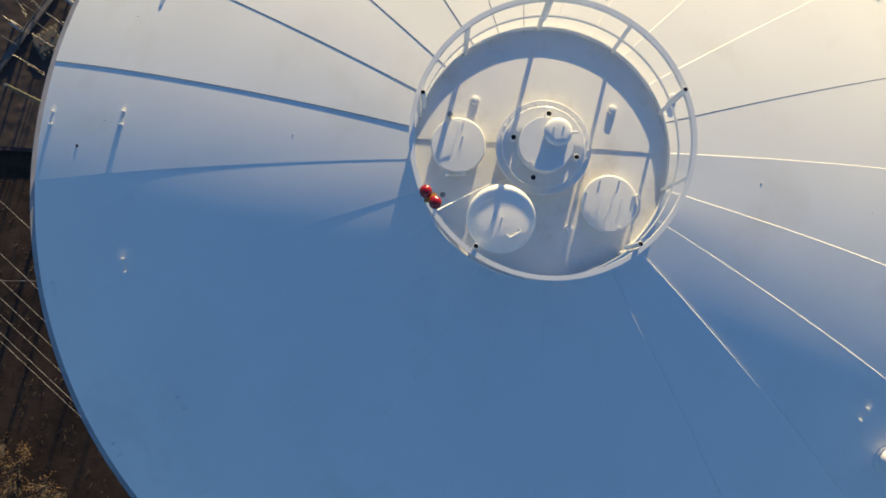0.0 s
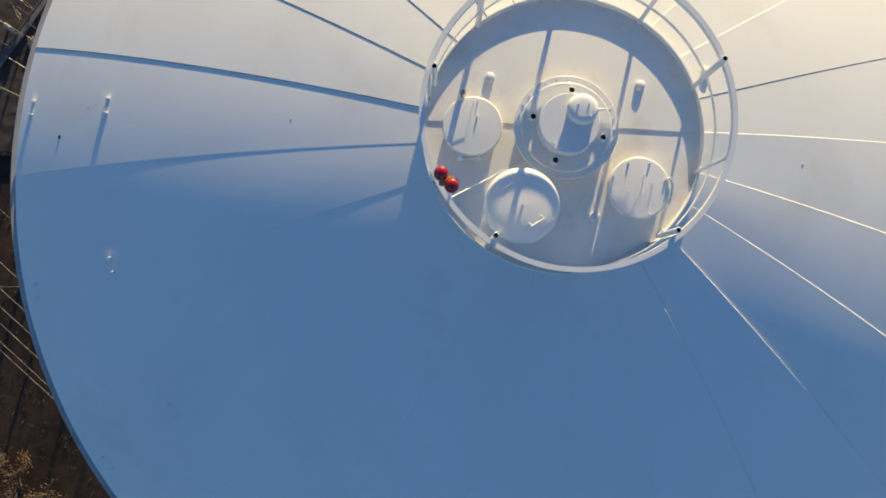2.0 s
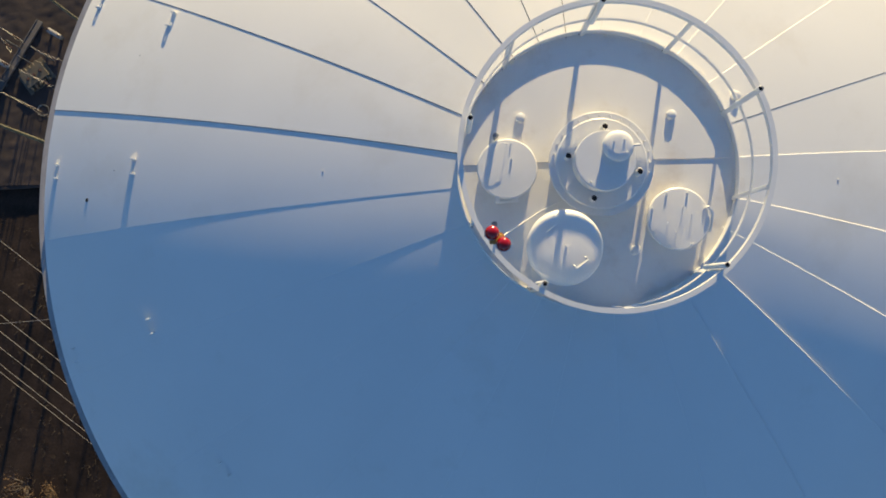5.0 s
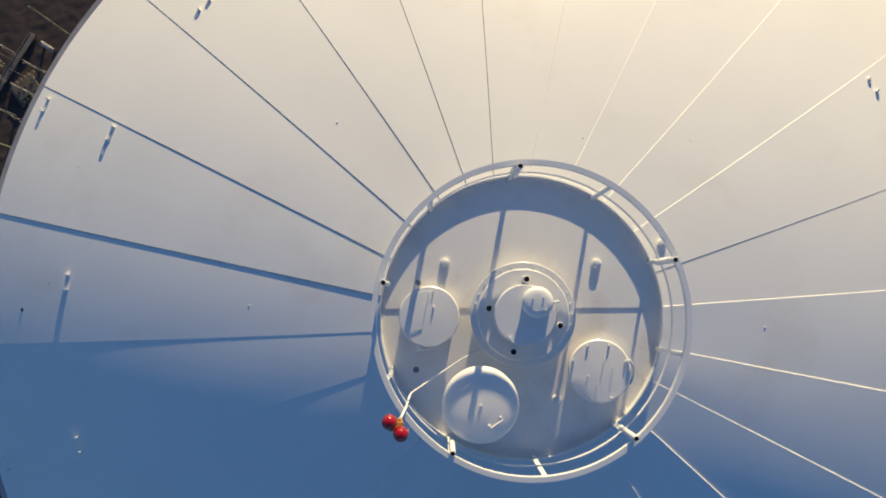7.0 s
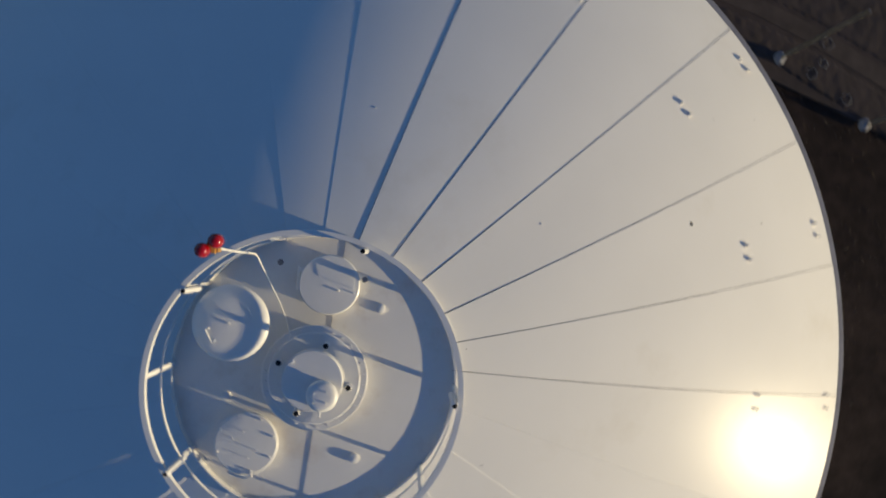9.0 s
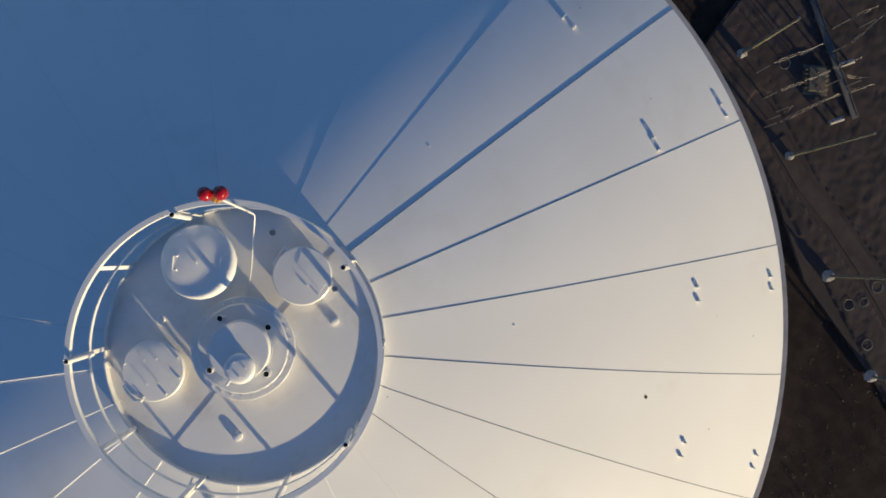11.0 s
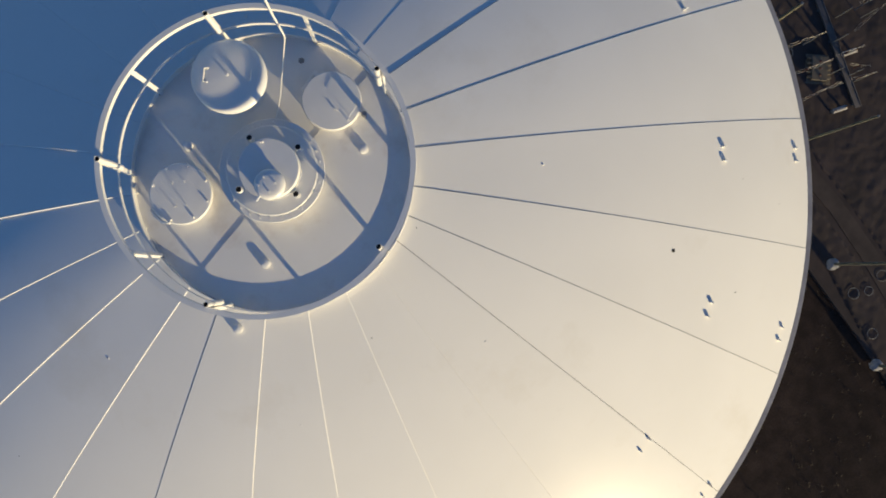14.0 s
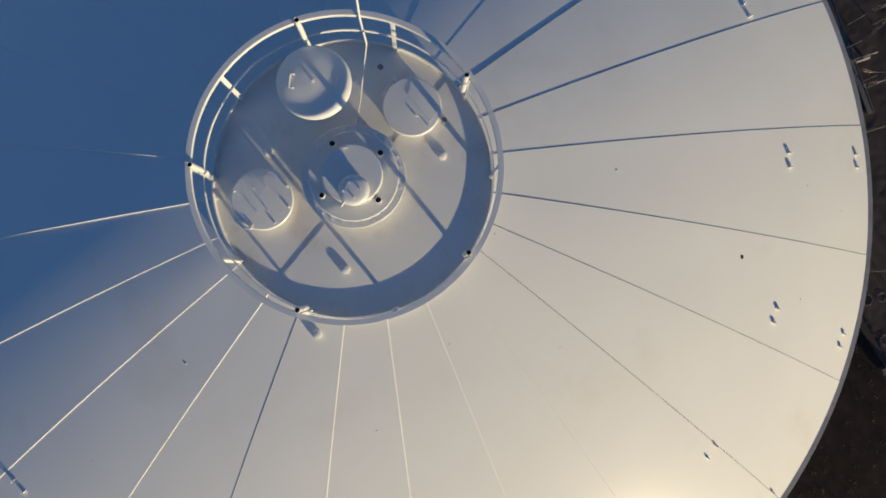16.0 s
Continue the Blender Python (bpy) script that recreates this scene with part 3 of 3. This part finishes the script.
slab("road", "brown dirt track beside the yard", "track", TRACK, [(-24.1, 15.0), (-23.0, 14.6), (-21.7, 18.2), (-21.2, 21.0), (-20.0, 25.0), (-16.8, 33.5), (-18.0, 34), (-21.2, 25.2), (-22.3, 21.2), (-22.8, 18.4)], GZ - 0.5, GZ + 0.30)
GT = GZ + 0.26
TRACK_LINE = [Vector((-24.6, 12.5, 0)), Vector((-22.3, 18.3, 0)), Vector((-21.7, 21.1, 0)), Vector((-20.6, 25.1, 0)), Vector((-17.4, 33.8, 0))]


def rough_yard():
    """Uneven relief added over the yard to break up sun and shadow, flattened along the track."""
    me = bpy.data.meshes.new("rubble")
    nx, ny, step = 180, 208, 0.18
    co, faces = [], []
    for j in range(ny):
        for i in range(nx):
            x, y = -46 + i * step, 6.9 + j * step
            edge = x - (-24.8 + max(0.0, y - 6.9) * 0.415)
            p = Vector((x, y, 0))
            near = min((p - (a + (b - a) * max(0.0, min(1.0, (p - a).dot(b - a) / (b - a).length_squared)))).length for a, b in zip(TRACK_LINE, TRACK_LINE[1:]))
            z = 0.03 * noise.noise(p * 0.6) + 0.03 * noise.noise(p * 1.9) + 0.035 * noise.noise(p * 4.1)
            z = z * min(1.0, max(0.0, near - 0.5)) + (0.03 if near > 0.9 else -0.12)
            co.append((x, y, GT + (z if edge < 0 else -0.4)))
    for j in range(ny - 1):
        for i in range(nx - 1):
            k = j * nx + i
            faces.append((k, k + 1, k + nx + 1, k + nx))
    me.from_pydata(co, [], faces)
    me.materials.append(GRAVEL)
    me.shade_smooth()
    ob = new("rubble", me)
    tagged(ob, "uneven dark gravel relief added to break up sun and shadow on the yard", "rubble", kind="stuff")


rough_yard()


def pole(x, y, h, r, label, seed, foot):
    rnd = random.Random(seed)
    ob = thing("utility_pole", label, "utility pole", pose(x, y, GT - 0.05), "poles of the substation")
    bm = bmesh.new()
    tube(bm, [(0, 0, 0.2), (0, 0, h * 0.5), (0, 0, h)], [r, r * 0.85, r * 0.65], 14)
    part("shaft", bm, POLE, ob)
    bm = bmesh.new()
    lathe(bm, [(0.0, 0.0), (0.36 * foot, 0.0), (0.35 * foot, 0.18), (0.31 * foot, 0.34), (0.24 * foot, 0.46), (0.14 * foot, 0.5), (0.0, 0.5)], 18, closed=False)
    for v in bm.verts:
        v.co.x *= 1 + rnd.uniform(-0.22, 0.16)
        v.co.y *= 1 + rnd.uniform(-0.22, 0.16)
    part("footing", bm, CONCRETE, ob, "rough pale concrete footing", smooth=False)
    bm = bmesh.new()
    lathe(bm, [(0.0, h), (r * 0.66, h), (r * 0.75, h + 0.02), (r * 0.75, h + 0.08), (0.0, h + 0.10)], 14, closed=False)
    part("cap", bm, DULL, ob)


for k, (x, y, h, r, foot) in enumerate(((-23.1, 16.1, 9.0, 0.10, 0.8), (-18.5, 23.3, 9.5, 0.10, 1.15), (-15.1, 29.9, 9.5, 0.10, 1.15), (-26.4, 9.2, 7.2, 0.13, 0.9))):
    pole(x, y, h, r, "weathered pole on a rough pale footing in the yard", k, foot)


def bus_post(x, y, h, turn, span):
    ob = thing("bus_support", "thin grey steel stand with insulators and a sagging conductor", "insulator post", pose(x, y, GT, 0, 0, turn), "bus supports of the substation")
    for sx in (-span / 2, span / 2):
        bm = bmesh.new()
        tube(bm, [(sx, 0, 0), (sx, 0, h * 0.7)], 0.035, 8)
        part("column", bm, DULL, ob)
        bm = bmesh.new()
        prof = [(0.0, h * 0.7)]
        for k in range(5):
            z = h * 0.7 + k * h * 0.06
            prof += [(0.03, z), (0.065, z + 0.03), (0.03, z + 0.05)]
        lathe(bm, prof + [(0.0, h)], 10, closed=False)
        part("insulator", bm, PORCELAIN, ob)
    for dy in (-0.06, 0.07):
        bm = bmesh.new()
        tube(bm, [(-span / 2 - 0.1 + span * 1.07 * k / 8, dy * math.sin(math.pi * k / 8 + 0.6), h + 0.03 - 0.16 * math.sin(math.pi * k / 8)) for k in range(9)], 0.008, 6)
        part("conductor", bm, WIRE, ob, "thin pale sagging conductor")


for x, y, h, turn, span in ((-27.5, 11.6, 2.6, 151, 3.3), (-26.5, 13.1, 2.4, 151, 3.3), (-29.2, 14.5, 2.4, 151, 2.0), (-25.3, 14.4, 2.4, 155, 4.0), (-28.5, 16.2, 2.4, 146, 1.8),
                            (-31.7, 14.1, 2.6, 170, 2.7), (-32.5, 13.3, 2.8, 153, 1.5), (-28.9, 15.6, 2.5, 126, 1.3), (-24.5, 13.5, 2.2, 173, 0.8)):
    bus_post(x, y, h, turn, span)

# coils of old cable lying on the yard
def coil(x, y, r):
    bm = bmesh.new()
    for k in range(2):
        n = 26
        tube(bm, [((r + 0.03 * k) * math.cos(2 * math.pi * j / n), (r + 0.03 * k) * math.sin(2 * math.pi * j / n), 0.03 + 0.04 * k) for j in range(n + 1)], 0.012, 6, cap=False)
    tagged(part("cable_coil", bm, DULL, at=pose(x, y, GT)), "coil of old grey cable on the dark yard", "cable coil", "cable coils")


for x, y, r in ((-27.8, 11.9, 0.36), (-17.9, 25.7, 0.36), (-20.1, 26.5, 0.36), (-16.6, 28.4, 0.34), (-18.7, 26.4, 0.28)):
    coil(x, y, r)


def cable_tray(x0, y0, x1, y1, z, wide):
    """A long shallow steel channel on low sleepers."""
    ob = thing("cable_tray", "long dull grey steel cable tray lying across the yard", "cable tray", pose((x0 + x1) / 2, (y0 + y1) / 2, GT, 0, 0, math.degrees(math.atan2(y1 - y0, x1 - x0))))
    half = math.hypot(x1 - x0, y1 - y0) / 2
    bm = bmesh.new()
    box(bm, -half, half, -wide / 2, wide / 2, z, z + 0.04, 0.008)
    part("cover", bm, TRAY, ob)
    for side in (-1, 1):
        bm = bmesh.new()
        box(bm, -half, half, side * wide / 2 - 0.03, side * wide / 2 + 0.03, z - 0.05, z + 0.08, 0.008)
        part("side_rail", bm, TRAY, ob)
    for k in range(5):
        x = -half + 0.3 + k * (2 * half - 0.6) / 4
        bm = bmesh.new()
        box(bm, x - 0.08, x + 0.08, -wide / 2 - 0.12, wide / 2 + 0.12, -0.05, z - 0.05, 0.01)
        part("sleeper", bm, GREY_CON, ob)


cable_tray(-28.0, 18.0, -33.0, 9.6, 0.14, 0.42)


def transformer(x, y, turn):
    ob = thing("transformer", "tan ribbed power transformer on a concrete pad", "transformer", pose(x, y, GT, 0, 0, turn) @ Matrix.Diagonal((1.35, 1.3, 0.32, 1)))
    bm = bmesh.new()
    box(bm, -0.75, 0.75, -0.68, 0.68, -0.1, 0.12, 0.02)
    part("pad", bm, TAN, ob)
    bm = bmesh.new()
    box(bm, -0.60, 0.60, -0.42, 0.42, 0.15, 0.95, 0.03)
    part("tank", bm, TAN, ob)
    for k in range(5):
        for y0, y1 in ((-0.62, -0.43), (0.43, 0.62)):
            bm = bmesh.new()
            box(bm, -0.52 + k * 0.23, -0.42 + k * 0.23, y0, y1, 0.25, 0.85, 0.01)
            part("fin", bm, TAN, ob)
    for k in (-0.35, 0, 0.35):
        bm = bmesh.new()
        lathe(bm, [(0.0, 0.95), (0.05, 0.95), (0.08, 1.0), (0.045, 1.05), (0.08, 1.1), (0.04, 1.15), (0.02, 1.25), (0.0, 1.25)], 12, closed=False)
        part("bushing", bm, PORCELAIN, ob, at=pose(k, 0, 0))


transformer(-28.3, 14.25, 36)


def breaker(x, y, turn, label):
    ob = thing("circuit_breaker", label, "switchgear", pose(x, y, GT, 0, 0, turn) @ Matrix.Diagonal((1, 1, 0.7, 1)))
    bm = bmesh.new()
    tube(bm, [(-0.5, 0, 0.6), (0.5, 0, 0.6)], 0.16, 16)
    part("tank", bm, CONCRETE, ob)
    for sx in (-0.4, 0.4):
        bm = bmesh.new()
        box(bm, sx - 0.05, sx + 0.05, -0.14, 0.14, -0.05, 0.5, 0.01)
        part("stand", bm, GALV, ob)
        bm = bmesh.new()
        lathe(bm, [(0.0, 0.74), (0.04, 0.74), (0.06, 0.8), (0.03, 0.84), (0.06, 0.9), (0.03, 0.95), (0.02, 1.05), (0.0, 1.05)], 12, closed=False)
        part("bushing", bm, PORCELAIN, ob, at=pose(sx, 0, 0))


breaker(-26.9, 17.0, 148, "pale horizontal tank breaker on steel stands in the yard")
breaker(-30.4, 15.1, 148, "pale horizontal tank breaker on steel stands in the yard")

# overhead wires
def wire(x, y, dx, dy):
    bm = bmesh.new()
    pts = []
    for j in range(33):
        f = -6 + 14 * j / 32
        pts.append((x + dx * f, y + dy * f, GZ + 8.0 + 0.02 * (f - 1) ** 2))
    tube(bm, pts, 0.011, 6)
    tagged(part("overhead_wire", bm, WIRE), "thin pale overhead power wire above the dark ground", "wire", "overhead wires")


for x, y in ((-25.48, 2.27), (-25.45, -0.45), (-25.43, -1.80), (-25.42, -2.72), (-25.41, -3.58), (-25.40, -4.50), (-25.40, -4.91)):
    wire(x, y, 4.2, -3.38)
wire(-25.06, -2.01, 4.2, 0.25)


# bare shrubs
def shrub(x, y, size, seed):
    rnd = random.Random(seed)
    ob = thing("shrub", "bare brown winter shrub on dark soil", "shrub", pose(x, y, GZ + 0.2), "bare shrubs")
    bm = bmesh.new()
    tips = []
    for k in range(16):
        a, s = rnd.uniform(0, 6.28), rnd.uniform(0.25, 1) * size
        p = [Vector((0, 0, 0))]
        for j in range(1, 4):
            f = j / 3
            p.append(Vector((math.cos(a + rnd.uniform(-0.3, 0.3)) * s * f, math.sin(a + rnd.uniform(-0.3, 0.3)) * s * f, size * 0.9 * f * rnd.uniform(0.7, 1.2))))
        tube(bm, p, [0.03 * size, 0.022 * size, 0.014 * size, 0.006 * size], 5)
        tips.append(p)
    part("branches", bm, BARK, ob, smooth=False)
    bm = bmesh.new()
    for p in tips:
        for k in range(16):
            c = p[rnd.choice((2, 3))] + Vector([rnd.uniform(-0.28, 0.28) * size for _ in range(3)])
            u, w = Vector([rnd.uniform(-1, 1) for _ in range(3)]).normalized() * 0.055, Vector([rnd.uniform(-1, 1) for _ in range(3)]).normalized() * 0.05
            bm.faces.new([bm.verts.new(c + q) for q in (-u, w * 0.7, u, -w * 0.7)])
    tagged(part("leaves", bm, DRY, ob, smooth=False), kind="stuff")


rnd = random.Random(5)
for k, (x, y, s) in enumerate(((-28.7, -12.7, 1.2), (-27.5, -14.1, 1.1), (-27.8, -15.2, 1.2), (-25.6, -15.2, 1.1), (-27.2, -13.1, 0.8),
                               (-24.7, -15.7, 1.0), (-29.6, -14.0, 1.2), (-26.6, -16.4, 1.1), (-30.2, -16.0, 1.2), (-22.6, -17.5, 0.9))):
    shrub(x, y, s, k)

# tufts of dead grass
bm = bmesh.new()
for k in range(1500):
    x, y = (rnd.uniform(-38, -10), rnd.uniform(-24, 5)) if k % 3 else (rnd.uniform(-20, 4), rnd.uniform(18, 42))
    if math.hypot(x, y) < 9:
        continue
    z = GZ + 0.22 * noise.noise(Vector((x * 0.11, y * 0.11, 0)))
    for j in range(4):
        a, s = rnd.uniform(0, 6.28), rnd.uniform(0.1, 0.3)
        c, d = Vector((x + rnd.uniform(-0.2, 0.2), y + rnd.uniform(-0.2, 0.2), z - 0.02)), Vector((math.cos(a), math.sin(a), 0))
        side = Vector((-d.y, d.x, 0)) * 0.025
        bm.faces.new([bm.verts.new(q) for q in (c - side, c + side, c + d * s + Vector((0, 0, s * 0.8)))])
tagged(part("dead_grass", bm, GRASS, smooth=False), "tufts of dead brown grass on the ground", "grass", kind="stuff")

# from the plan's units to metres
for ob in scene.objects:
    if ob.parent is None and ob.type in ("MESH", "EMPTY"):
        ob.matrix_basis = Matrix.Scale(PLAN, 4) @ ob.matrix_basis
